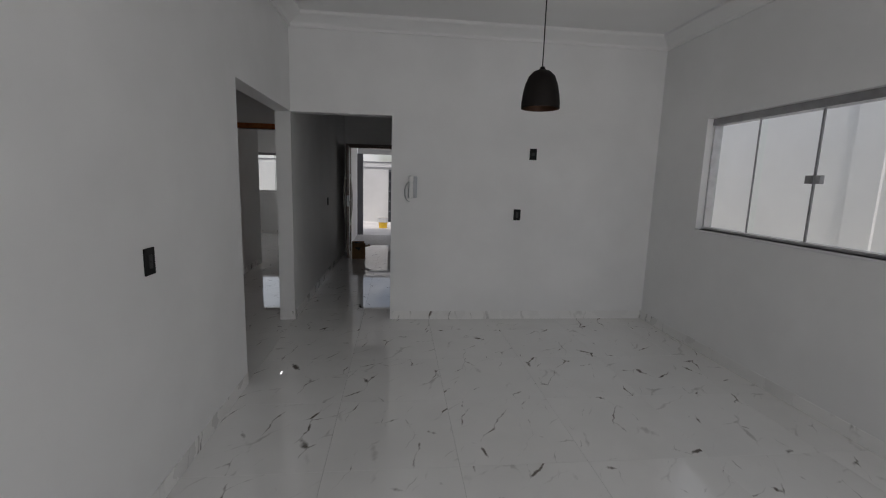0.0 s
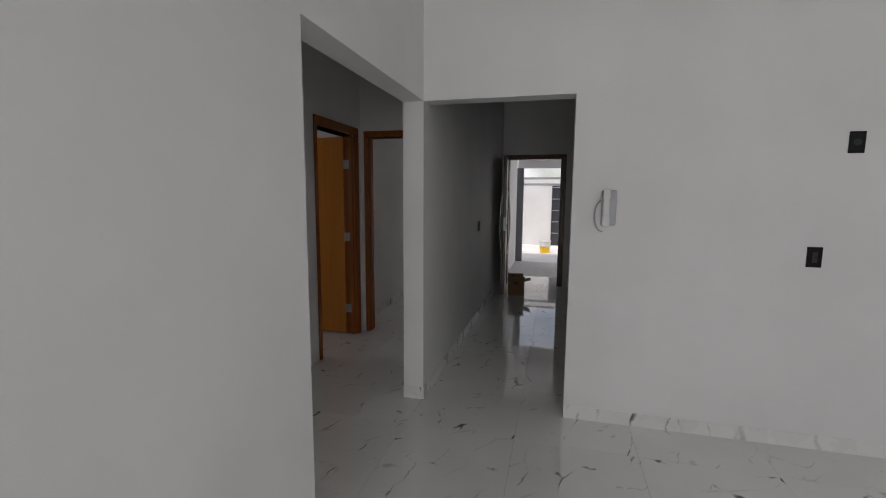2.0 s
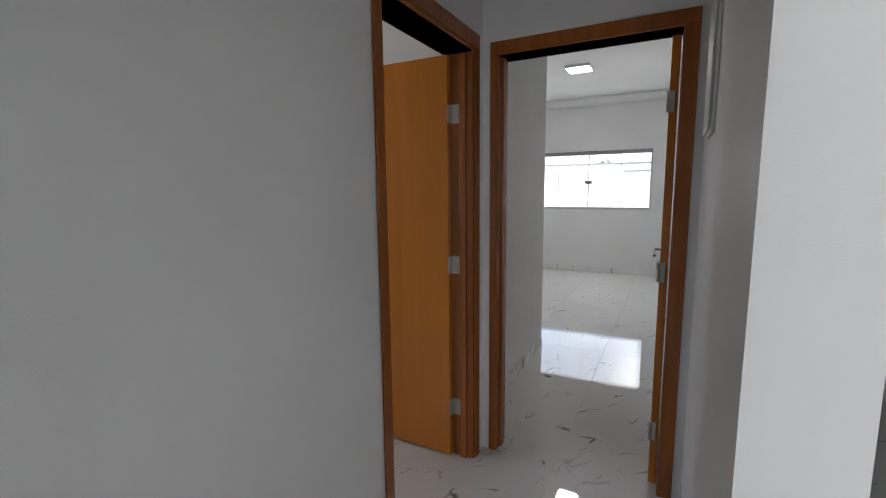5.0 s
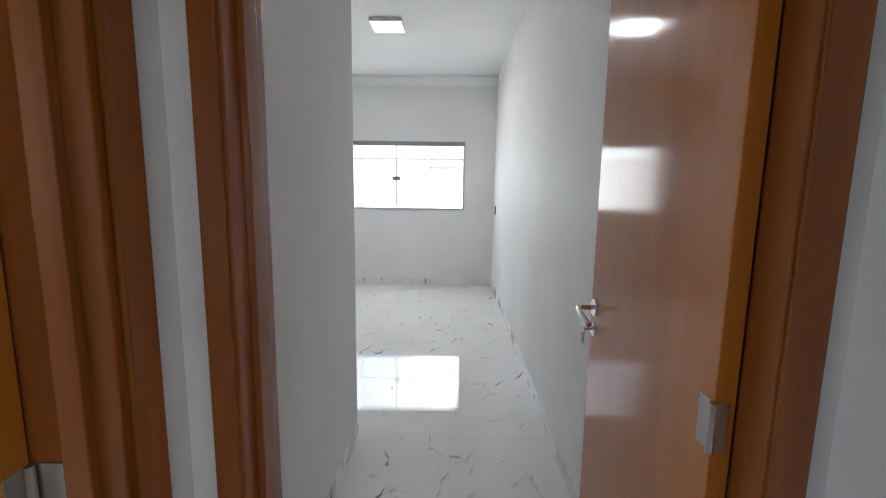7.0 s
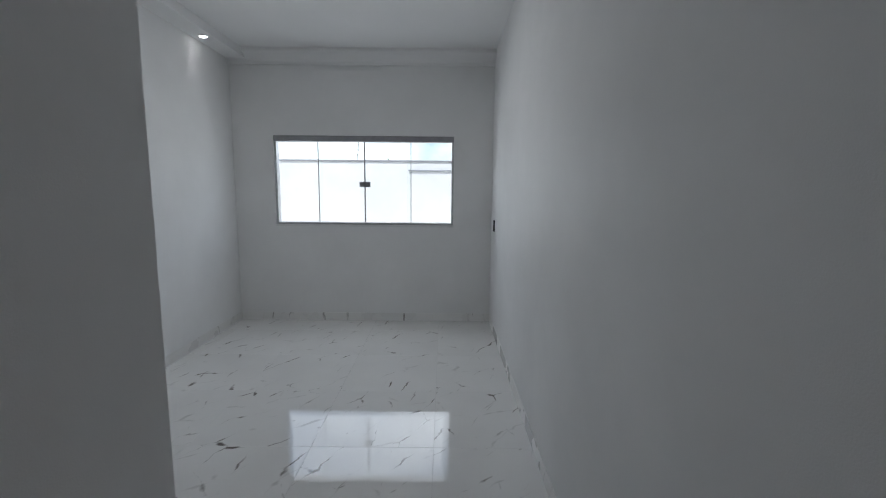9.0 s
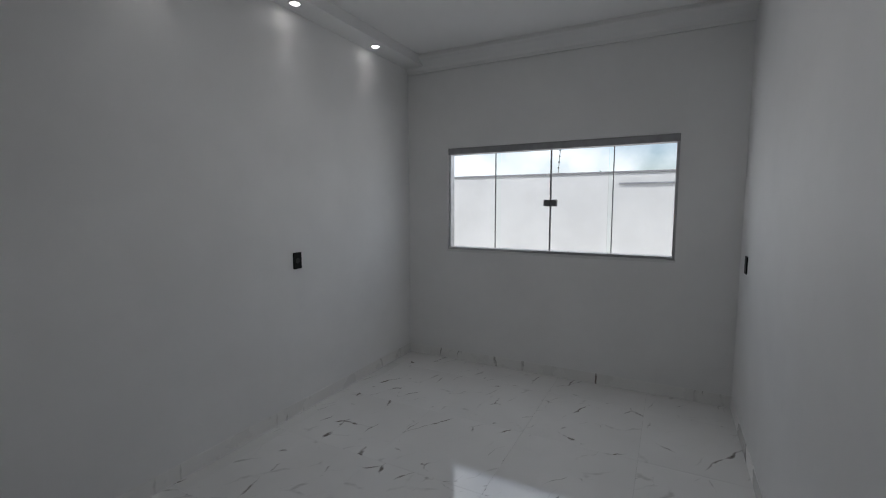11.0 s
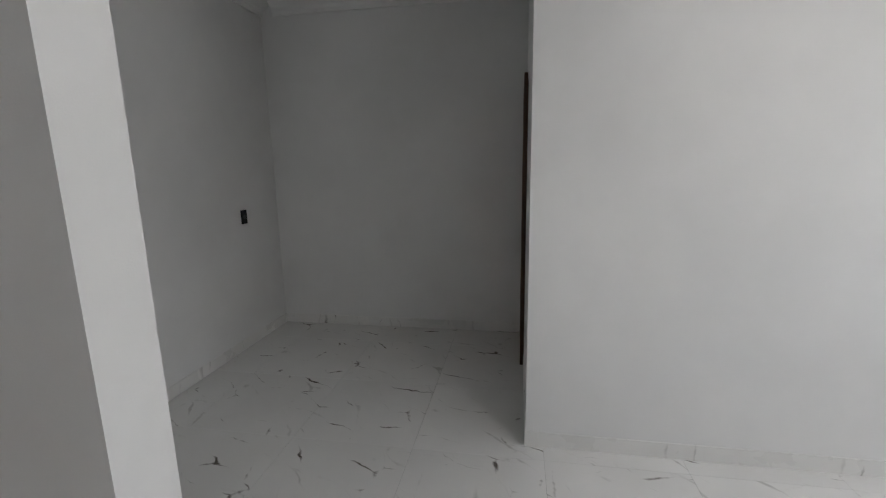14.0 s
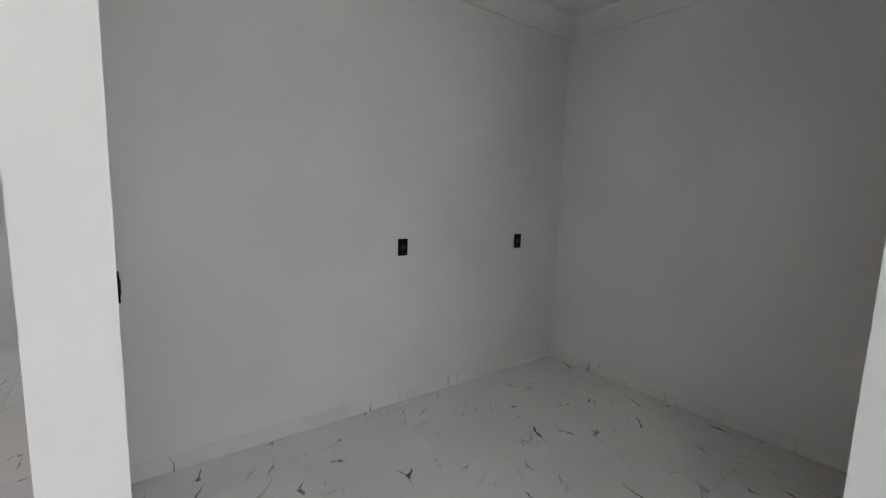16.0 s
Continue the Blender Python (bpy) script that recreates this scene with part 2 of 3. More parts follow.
def thing(name, m, label, category, group="", kind=""):
    ob = new(name)
    ob.empty_display_size = 0.1
    ob.matrix_world = m
    return tagged(ob, label, category, group, kind)


# ---- the house: plan ----
TOP, BTOP = 3.04, 2.94          # ceilings: house, bedroom
LX, LY = 3.88, -8.0             # living room: east wall, south wall
HX = -1.14                      # inner hall: west wall
DY, DY2 = 1.42, 1.55            # wall with the bedroom door
BX, BY = -2.99, 7.15             # bedroom: west wall, window wall
CX, CY0, CY1 = -4.69, 1.45, 3.83  # closet recess
SX0, SX1, SY = -1.39, -1.266, 3.15  # stub wall of the bedroom's entry
EY = 4.51                       # entry wall
HEAD = 2.14                     # height of the plain openings
Z0 = -0.03

solid("wall_1", boxes([(-0.15, 0, LY, -1.49, Z0, TOP), (-0.15, 0, -1.49, 0, HEAD, TOP), (-0.15, 0, 0, BY, Z0, TOP)]), WALL,
      "off-white painted wall with a wide doorless opening")
solid("wall_2", boxes([(1.0, LX, 0, 0.15, Z0, TOP), (0, 1.0, 0, 0.15, HEAD, TOP)]), WALL,
      "off-white painted wall with an opening to the entry hall")
WY0, WY1, WZ0, WZ1 = -2.83, -0.75, 1.125, 2.135
solid("wall_3", boxes([(LX, LX + 0.15, LY, WY0, Z0, TOP), (LX, LX + 0.15, WY1, EY, Z0, TOP), (LX, LX + 0.15, WY0, WY1, Z0, WZ0), (LX, LX + 0.15, WY0, WY1, WZ1, TOP)]), WALL,
      "off-white painted wall with a sliding window")
solid("wall_4", boxes([(-0.15, 0.25, LY - 0.15, LY, Z0, TOP), (3.65, LX + 0.15, LY - 0.15, LY, Z0, TOP), (0.25, 3.65, LY - 0.15, LY, 2.65, TOP)]), WALL,
      "off-white painted wall with a wide opening to the back yard")
solid("wall_5", boxes([(0, 0.08, EY, EY + 0.15, Z0, TOP), (0.98, LX + 0.15, EY, EY + 0.15, Z0, TOP), (0.08, 0.98, EY, EY + 0.15, 2.12, TOP)]), WALL,
      "off-white painted wall round the entry door")
solid("wall_6", boxes([(HX - 0.15, HX, -1.64, 0.51, Z0, TOP), (HX - 0.15, HX, 1.315, DY, Z0, TOP), (HX - 0.15, HX, 0.51, 1.315, 2.1, TOP), (HX, -0.15, -1.64, -1.49, Z0, TOP)]), WALL,
      "off-white painted wall of the inner hall")
solid("wall_7", boxes([(SX1, -1.083, DY, DY2, Z0, TOP), (-0.22, -0.15, DY, DY2, Z0, TOP), (-1.083, -0.22, DY, DY2, 2.1, TOP)]), WALL,
      "off-white painted wall round the bedroom door")
solid("wall_8", boxes([(SX0, SX1, CY0, SY, Z0, TOP)]), WALL, "off-white painted stub wall beside the bedroom door")
solid("wall_9", boxes([(CX - 0.15, HX - 0.15, CY0 - 0.165, CY0, Z0, TOP)]), WALL, "off-white painted wall of the closet recess with sockets")
solid("wall_10", boxes([(CX - 0.15, CX, CY0, CY1 + 0.15, Z0, TOP)]), WALL, "off-white painted back wall of the closet recess")
solid("wall_11", boxes([(CX, -4.60, CY1, CY1 + 0.15, Z0, TOP), (-4.06, BX, CY1, CY1 + 0.15, Z0, TOP), (-4.60, -4.06, CY1, CY1 + 0.15, 2.1, TOP)]), WALL,
      "off-white painted wall with the bathroom door")
solid("wall_12", boxes([(BX - 0.15, BX, CY1 + 0.15, BY, Z0, TOP)]), WALL, "off-white painted bedroom wall lit by ceiling spots")
BW0, BW1, BZ0, BZ1 = -2.55, -0.575, 1.10, 2.07
solid("wall_13", boxes([(BX - 0.15, BW0, BY, BY + 0.15, Z0, TOP), (BW1, 0, BY, BY + 0.15, Z0, TOP), (BW0, BW1, BY, BY + 0.15, Z0, BZ0), (BW0, BW1, BY, BY + 0.15, BZ1, TOP)]), WALL,
      "off-white painted bedroom wall with a sliding window")
# room behind the first hall door
solid("wall_14", boxes([(-3.35, -3.2, -1.64, -0.4, Z0, TOP), (-3.35, -3.2, 0.8, CY0 - 0.17, Z0, TOP), (-3.35, -3.2, -0.4, 0.8, Z0, 1.1), (-3.35, -3.2, -0.4, 0.8, 2.1, TOP),
                        (-3.2, HX - 0.15, -1.64, -1.49, Z0, TOP)]), WALL, "off-white painted walls of the side room")
solid("ceiling", boxes([(-5.02, LX + 0.15, LY - 0.15, BY + 0.15, TOP, TOP + 0.14)]), CEIL, "white painted plaster ceiling", "ceiling")


def cornice(name, poly, profile, material, label, closed=True):
    """A plaster moulding along the inside of a right-angled room outline (anticlockwise)."""
    bm = bmesh.new()
    rings = []
    k = len(poly)
    for d, z in profile:
        ring = []
        for i in range(k):
            p, q, r = (Vector(poly[j % k]) for j in (i - 1, i, i + 1))
            if not closed and i in (0, k - 1):
                p, r = (q - (r - q), r) if i == 0 else (p, q + (q - p))
            n1, n2 = (Vector((-(b - a).y, (b - a).x)).normalized() for a, b in ((p, q), (q, r)))
            ring.append(bm.verts.new((*(q + d * (n1 if n1 == n2 else n1 + n2)), z)))
        rings.append(ring)
    for u, w in zip(rings, rings[1:] + rings[:1]):
        for i in range(k if closed else k - 1):
            bm.faces.new((u[i], u[(i + 1) % k], w[(i + 1) % k], w[i]))
    return solid(name, bm, material, label, "cornice")


def profile_at(low, reach, top=TOP):
    h = top - low
    return [(-0.01, low), (0.018, low), (0.022, low + 0.2 * h), (0.3 * reach, low + 0.35 * h), (0.72 * reach, low + 0.62 * h),
            (0.93 * reach, low + 0.72 * h), (reach, low + 0.8 * h), (reach, top + 0.01), (-0.01, top + 0.01)]


cornice("trim_1", [(0, LY), (LX, LY), (LX, 0), (0, 0)], profile_at(2.92, 0.14), CEIL, "white plaster cornice round the living room")
solid("ceiling_2", boxes([(BX - 0.01, -0.14, CY1 + 0.15, BY + 0.01, BTOP, TOP + 0.01), (SX1 - 0.01, -0.14, DY2, CY1 + 0.15, BTOP, TOP + 0.01)]), CEIL, "white plasterboard ceiling of the bedroom", "ceiling")
solid("trim_2", boxes([(BX - 0.005, BX + 0.2, CY1 + 0.15, BY + 0.005, 2.856, BTOP + 0.01)], 0.006), CEIL, "white plaster soffit with recessed spots", "cornice")


def straight_cornice(name, a, b, inward, profile, label):
    """A moulding between two points of one wall."""
    bm = bmesh.new()
    rings = [[bm.verts.new((p[0] + inward[0] * d, p[1] + inward[1] * d, z)) for d, z in profile] for p in (a, b)]
    k = len(profile)
    for i in range(k):
        bm.faces.new((rings[0][i], rings[0][(i + 1) % k], rings[1][(i + 1) % k], rings[1][i]))
    bm.faces.new(rings[0][::-1])
    bm.faces.new(rings[1])
    return solid(name, bm, CEIL, label, "cornice")


straight_cornice("trim_3", (-0.15, BY), (BX, BY), (0, -1), profile_at(2.80, 0.13, BTOP), "white plaster cornice over the bedroom window")
straight_cornice("trim_5", (CX, CY0), (SX0, CY0), (0, 1), profile_at(2.88, 0.13), "slim white plaster cornice in the recess")
straight_cornice("trim_6", (CX, CY0 + 0.13), (CX, CY1), (1, 0), profile_at(2.88, 0.13), "slim white plaster cornice in the recess")


# ---- polished marble skirting, 3 mm proud of the walls ----
def skirting(name, a, b, inward, height=0.09):
    (ax, ay), (bx, by), (ix, iy), t = a, b, inward, 0.004
    return solid(name, boxes([(min(ax, bx) if iy else ax, max(ax, bx) if iy else ax + ix * t, min(ay, by) if ix else ay, max(ay, by) if ix else ay + iy * t, -0.004, height)]),
                 SKIRT, "polished white marble skirting flush with the wall", "skirting")


for i, (a, b, n) in enumerate([
        ((0, LY), (0, -1.49), (1, 0)), ((0, 0), (0, EY), (1, 0)), ((1.0, 0), (LX, 0), (0, -1)), ((LX, LY), (LX, 0), (-1, 0)),
        ((1.03, EY), (LX, EY), (0, -1)), ((HX, -1.49), (HX, 0.48), (1, 0)), ((-0.15, 0), (-0.15, DY), (-1, 0)),
        ((-0.15, DY2), (-0.15, BY), (-1, 0)), ((BX, BY), (-0.15, BY), (0, -1)), ((BX, CY1), (BX, BY), (1, 0)),
        ((CX, CY0), (SX0, CY0), (0, 1)), ((CX, CY0), (CX, CY1), (1, 0)), ((SX0, SY), (SX1, SY), (0, 1)),
        ((SX1, DY2), (SX1, SY), (1, 0)), ((SX0, CY0), (SX0, SY), (-1, 0)), ((-4.0, CY1), (BX, CY1), (0, -1)), ((-0.15, 0), (0, 0), (0, -1))]):
    skirting("baseboard_%d" % (i + 1), a, b, n)


# ---- doors ----
def door_frame(parent, x0, x1, y0, y1, top, trim=0.065, proud=0.012, timber=None):
    """A lining and flat casings round an opening in a wall that lies along x; local coordinates."""
    left, right = trim if isinstance(trim, tuple) else (trim, trim)
    part("jamb", boxes([(x0 - 0.01, x0 + 0.03, y0 - 0.004, y1 + 0.004, 0, top)], 0.003), timber or FRAME_WOOD, parent)
    part("jamb", boxes([(x1 - 0.03, x1 + 0.01, y0 - 0.004, y1 + 0.004, 0, top)], 0.003), timber or FRAME_WOOD, parent)
    part("head", boxes([(x0 - 0.01, x1 + 0.01, y0 - 0.004, y1 + 0.004, top, top + 0.03)], 0.003), timber or FRAME_WOOD, parent)
    for s in ((y0 - proud, y0 - 0.0045), (y1 + 0.0045, y1 + proud)):
        part("casing", boxes([(x0 - left, x0 + 0.026, *s, 0, top + 0.008)], 0.003), timber or FRAME_WOOD, parent)
        part("casing", boxes([(x1 - 0.026, x1 + right, *s, 0, top + 0.008)], 0.003), timber or FRAME_WOOD, parent)
        part("casing", boxes([(x0 - left, x1 + right, *s, top + 0.0085, top + 0.065)], 0.003), timber or FRAME_WOOD, parent)


def lever_handle(parent, p, out, along):
    """A chrome lever on a round rose, with a keyhole rose and a hanging key below."""
    p, out, along = Vector(p), Vector(out), Vector(along)
    h = part("handle", bar(rod(bmesh.new(), p, p + out * 0.009, 0.026, 28), [p, p + out * 0.045, p + out * 0.056 + along * 0.006, p + out * 0.060 + along * 0.03 + Vector((0, 0, -0.004)),
             p + out * 0.058 + along * 0.07 + Vector((0, 0, -0.012)), p + out * 0.05 + along * 0.105 + Vector((0, 0, -0.024))], 0.0085), CHROME, parent, "chrome lever handle on a round rose", True)
    k = p + Vector((0, 0, -0.07))
    part("keyhole", rod(rod(bmesh.new(), k, k + out * 0.008, 0.022, 28), k + out * 0.008, k + out * 0.011, 0.012, 20), CHROME, h, "round chrome keyhole rose", True)
    bm = bmesh.new()
    rod(bm, k + out * 0.011, k + out * 0.036, 0.0035, 10)
    for s in (-0.006, 0.007):
        q = k + out * 0.036
        rod(bm, q + along * s, q + along * s + out * 0.002, 0.011, 16)
        box(bm, *sorted((q.x + s * along.x - 0.0025, q.x + s * along.x + 0.0025)), q.y + s * along.y - 0.0025, q.y + s * along.y + 0.0025, q.z - 0.045, q.z - 0.006)
    part("key", bm, STEEL, h, "pair of small steel keys")
    return h


# door of the side room: wall along y, leaf folded back at a right angle
d1 = thing("door_1", pose(HX, 0, 0), "open honey-veneered wooden door in a varnished reddish wood frame", "door", kind="structure")
for s0, s1, z0, z1, n in ((0.50, 0.54, 0, 2.1, "jamb"), (1.285, 1.325, 0, 2.1, "jamb"), (0.50, 1.325, 2.1, 2.13, "head")):
    part(n, boxes([(-0.154, 0.004, s0, s1, z0, z1)], 0.003), FRAME_WOOD, d1)
part("stop", boxes([(-0.064, -0.03, 1.27, 1.285, 0, 2.09)], 0.002), FRAME_WOOD, d1)
part("stop", boxes([(-0.064, -0.03, 0.54, 0.555, 0, 2.09)], 0.002), FRAME_WOOD, d1)
for x0, x1 in ((0.0045, 0.014), (-0.164, -0.1545)):
    part("casing", boxes([(x0, x1, 0.48, 0.53, 0, 2.118)], 0.004), FRAME_WOOD, d1)
    part("casing", boxes([(x0, x1, 1.297, 1.351, 0, 2.118)], 0.004), FRAME_WOOD, d1)
    part("casing", boxes([(x0, x1, 0.48, 1.351, 2.118, 2.185)], 0.004), FRAME_WOOD, d1)
leaf = part("leaf", boxes([(-0.80, -0.115, 1.245, 1.28, 0.012, 2.09)], 0.002), LEAF_WOOD, d1, "honey-coloured veneered flush door leaf")
for z in (0.28, 1.057, 1.815):
    bm = boxes([(-0.115, -0.07, 1.2815, 1.2845, z - 0.045, z + 0.045), (-0.117, -0.114, 1.246, 1.28, z - 0.045, z + 0.045)])
    rod(bm, (-0.112, 1.276, z - 0.045), (-0.112, 1.276, z + 0.045), 0.006, 10)
    part("hinge", bm, STEEL, d1, "steel butt hinge")

# bedroom door, folded back along the wall
d2 = thing("door_2", pose(0, 0, 0), "open glossy honey-veneered bedroom door in a varnished reddish wood frame", "door", kind="structure")
door_frame(d2, -1.083, -0.22, DY, DY2, 2.1, (0.013, 0.033))
part("stop", boxes([(-1.053, -1.041, 1.46, 1.505, 0, 2.1)], 0.002), FRAME_WOOD, d2)
leaf = part("leaf", boxes([(-0.29, -0.2555, 1.486, 2.178, 0.012, 2.09)], 0.002), LEAF_WOOD, d2, "glossy honey-coloured veneered flush door leaf")
leaf.matrix_local = pose(-0.29, 1.486, 0, 0, 0, -1.0) @ pose(0.29, -1.486, 0)
lever_handle(leaf, (-0.2905, 2.13, 1.082), (-1, 0, 0), (0, -1, 0))
for z in (0.28, 1.057, 1.815):
    bm = boxes([(-0.29, -0.268, 1.4825, 1.484, z - 0.045, z + 0.045), (-0.2925, -0.2905, 1.488, 1.526, z - 0.045, z + 0.045)])
    rod(bm, (-0.293, 1.4835, z - 0.045), (-0.293, 1.4835, z + 0.045), 0.007, 10)
    part("hinge", bm, STEEL, d2, "steel butt hinge")

# bathroom door, shut
d3 = thing("door_3", pose(0, 0, 0), "closed wooden bathroom door in a dark reddish frame", "door", kind="structure")
door_frame(d3, -4.60, -4.06, CY1, CY1 + 0.15, 2.1, 0.06, 0.03, DARK_WOOD)
part("leaf", boxes([(-4.565, -4.095, CY1 + 0.09, CY1 + 0.125, 0.012, 2.095)], 0.002), LEAF_WOOD, d3, "honey-coloured veneered door leaf")

# entry door, swung inwards against the hall wall
d4 = thing("door_4", pose(0, 0, 0), "open dark brown wooden entry door with a long curved steel pull", "door", kind="structure")
for a, b_, z0, z1, n in ((0.07, 0.115, 0, 2.12, "jamb"), (0.945, 0.99, 0, 2.12, "jamb"), (0.07, 0.99, 2.1, 2.135, "head")):
    part(n, boxes([(a, b_, EY - 0.004, EY + 0.154, z0, z1 - (0.02 if n == "jamb" else 0))], 0.003), DARK_WOOD, d4)
for y0, y1 in ((EY - 0.014, EY - 0.0005), (EY + 0.1505, EY + 0.162)):
    part("casing", boxes([(0.02, 0.085, y0, y1, 0, 2.11)], 0.004), DARK_WOOD, d4)
    part("casing", boxes([(0.975, 1.03, y0, y1, 0, 2.11)], 0.004), DARK_WOOD, d4)
    part("casing", boxes([(0.02, 1.03, y0, y1, 2.11, 2.175)], 0.004), DARK_WOOD, d4)
leaf = part("leaf", boxes([(0.06, 0.10, EY - 0.9, EY - 0.03, 0.012, 2.09)], 0.003), DARK_WOOD, d4, "dark brown wooden door leaf")
for x, s in ((0.10, 1), (0.06, -1)):
    ys, b0 = EY - 0.80, x
    curve = [(b0 + s * (0.02 + 0.035 * math.sin(math.pi * k / 12)), ys, 0.62 + 0.95 * k / 12) for k in range(13)]
    bm = bar(bmesh.new(), curve, 0.011)
    for z in (0.70, 1.49):
        rod(bm, (b0, ys, z), (b0 + s * 0.035, ys, z), 0.008, 12)
    part("pull", bm, STEEL, leaf, "long curved stainless steel pull bar", True)
part("lock", rod(boxes([(0.058, 0.102, EY - 0.902, EY - 0.899, 0.98, 1.18)]), (0.1, EY - 0.83, 1.05), (0.115, EY - 0.83, 1.05), 0.025, 24), ALU_GREY, leaf, "grey metal lock plate")
leaf.matrix_local = pose(0.08, EY - 0.02, 0, 0, 0, 5) @ pose(-0.08, -EY + 0.02, 0)


# ---- sliding windows: wall along local x, room side towards -y ----
def sliding_window(name, m, w, h, depth, label, inset):
    ob = thing(name, m, label, "window", kind="structure")
    part("window_frame", boxes([(0, 0.022, inset, inset + 0.08, 0.022, h - 0.06), (w - 0.022, w, inset, inset + 0.08, 0.022, h - 0.06), (0, w, inset - 0.005, inset + 0.085, 0, 0.022)], 0.002), ALU, ob, "satin aluminium frame")
    part("rail", boxes([(0.0, w, inset - 0.01, inset + 0.09, h - 0.06, h)], 0.003), ALU_GREY, ob, "grey aluminium top rail")
    part("window_sill", boxes([(-0.006, w + 0.006, -0.008, depth, -0.022, 0)], 0.003), WHITE_PL, ob, "thin white sill")
    q = w / 4
    for k, (a, b_, y) in enumerate(((0.02, q + 0.02, inset + 0.055), (q - 0.02, 2 * q - 0.003, inset + 0.025), (2 * q + 0.003, 3 * q + 0.02, inset + 0.025), (3 * q - 0.02, w - 0.02, inset + 0.055))):
        p = part("pane", boxes([(a, b_, y, y + 0.008, 0.024, h - 0.062)]), GLASS, ob, "clear tempered glass pane")
        p.visible_shadow = False
        for x in (a, b_):
            if 0.03 < x < w - 0.03 and y < inset + 0.04:
                part("edge_strip", boxes([(x - 0.004, x + 0.004, y - 0.003, y + 0.011, 0.024, h - 0.062)], 0.001), ALU_GREY, p, "thin grey edge seal")
    for s in (-1, 1):
        x = 2 * q + s * 0.032
        part("lock", boxes([(x - 0.026, x + 0.026, inset + 0.01, inset + 0.046, h * 0.46 - 0.03, h * 0.46 + 0.03)], 0.004), ALU_GREY, ob, "grey metal pane lock")
    return ob


sliding_window("window_1", pose(LX, WY1, WZ0, 0, 0, -90), WY1 - WY0, WZ1 - WZ0, 0.155, "four-pane sliding window of clear glass and aluminium", 0.065)
sliding_window("window_2", pose(BW0, BY, BZ0), BW1 - BW0, BZ1 - BZ0, 0.155, "four-pane sliding window of clear glass and aluminium", 0.025)


# ---- switches and sockets: plate in local xz, facing -y ----
def plate(m, label, kind, w=0.075, h=0.118):
    ob = thing("wall_switch" if kind == "switch" else "wall_socket", m, label, kind, "black switch and socket plates")
    part("plate", boxes([(-w / 2, w / 2, -0.009, 0.0005, -h / 2, h / 2)], 0.003), BLACK, ob)
    if kind == "switch":
        for z in (-0.016, 0.016):
            part("rocker", boxes([(-0.0125, 0.0125, -0.0125, -0.0085, z - 0.0145, z + 0.0145)], 0.002), BLACK_SOFT, ob, "dark grey rocker")
    else:
        bm = bmesh.new()
        rod(bm, (0, -0.0086, 0), (0, -0.0105, 0), 0.02, 6)
        part("socket_face", bm, BLACK_SOFT, ob, "dark grey socket insert")
        bm = bmesh.new()
        for x, z in ((-0.0095, 0), (0.0095, 0), (0, 0.003)):
            rod(bm, (x, -0.0104, z), (x, -0.0112, z), 0.0024, 10)
        part("pin_holes", bm, BLACK, ob)
    return ob


plate(pose(2.49, 0, 1.807), "black rectangular socket plate high on the white wall", "socket")
plate(pose(2.35, 0, 1.163), "black rectangular switch plate on the white wall", "switch")
plate(pose(0, -2.64, 1.126, 0, 0, 90), "black rectangular switch plate on the white wall", "switch")
plate(pose(0, 2.27, 1.137, 0, 0, 90), "black rectangular switch plate on the hall wall", "switch")
plate(pose(1.363, EY, 1.147), "black square switch plate beside the entry door", "switch", 0.118, 0.118)
plate(pose(-0.15, 6.84, 1.126, 0, 0, -90), "black rectangular socket plate by the window", "socket")
plate(pose(BX, 5.615, 1.134, 0, 0, 90), "black rectangular socket plate on the bedroom wall", "socket")
plate(pose(SX1, 1.892, 1.135, 0, 0, 90), "black rectangular switch plate beside the bedroom door", "switch")
plate(pose(-3.0, CY0, 1.143, 0, 0, 180), "black rectangular socket plate in the closet recess", "socket")
plate(pose(-4.15, CY0, 1.138, 0, 0, 180), "black rectangular socket plate in the closet recess", "socket")
plate(pose(SX0, 1.9, 1.12, 0, 0, -90), "black rectangular switch plate on the stub wall", "switch")

# intercom handset on its wall bracket
ic = thing("intercom", pose(1.22, 0, 1.435), "white and grey wall intercom with a hanging handset", "intercom")
part("base", boxes([(-0.042, 0.048, -0.03, 0, -0.115, 0.105)], 0.011), GREY_PL, ic, "pale grey base", True)
bm = boxes([(-0.034, 0.004, -0.06, -0.034, -0.09, 0.09)], 0.011)
box(bm, -0.038, 0.008, -0.066, -0.026, 0.045, 0.11, 0.012)
box(bm, -0.038, 0.008, -0.066, -0.026, -0.12, -0.05, 0.012)
part("handset", bm, WHITE_PL, ic, "white plastic handset", True)
loop = [(-0.03 - 0.05 * math.sin(a), -0.02, 0.045 - 0.2 * (1 - math.cos(a)) / 2) for a in [math.pi * k / 60 for k in range(61)]]
part("cord", bar(bmesh.new(), [(x + 0.004 * math.cos(k * 1.6), y + 0.004 * math.sin(k * 1.6), z) for k, (x, y, z) in enumerate(loop)], 0.0036, 6), GREY_PL, ic, "coiled pale grey cord hanging in a loop", True)

# breaker panel on the inner hall wall
bp = thing("breaker_panel", pose(-0.15, 1.11, 1.61), "white plastic breaker panel with a closed hinged lid", "electrical panel")
part("body", boxes([(-0.012, 0.0, -0.255, 0.0, 0, 0.42)], 0.006), WHITE_PL, bp)
part("lid", boxes([(-0.021, -0.013, -0.247, -0.008, 0.01, 0.41)], 0.005), WHITE_PL, bp, "smooth white lid")

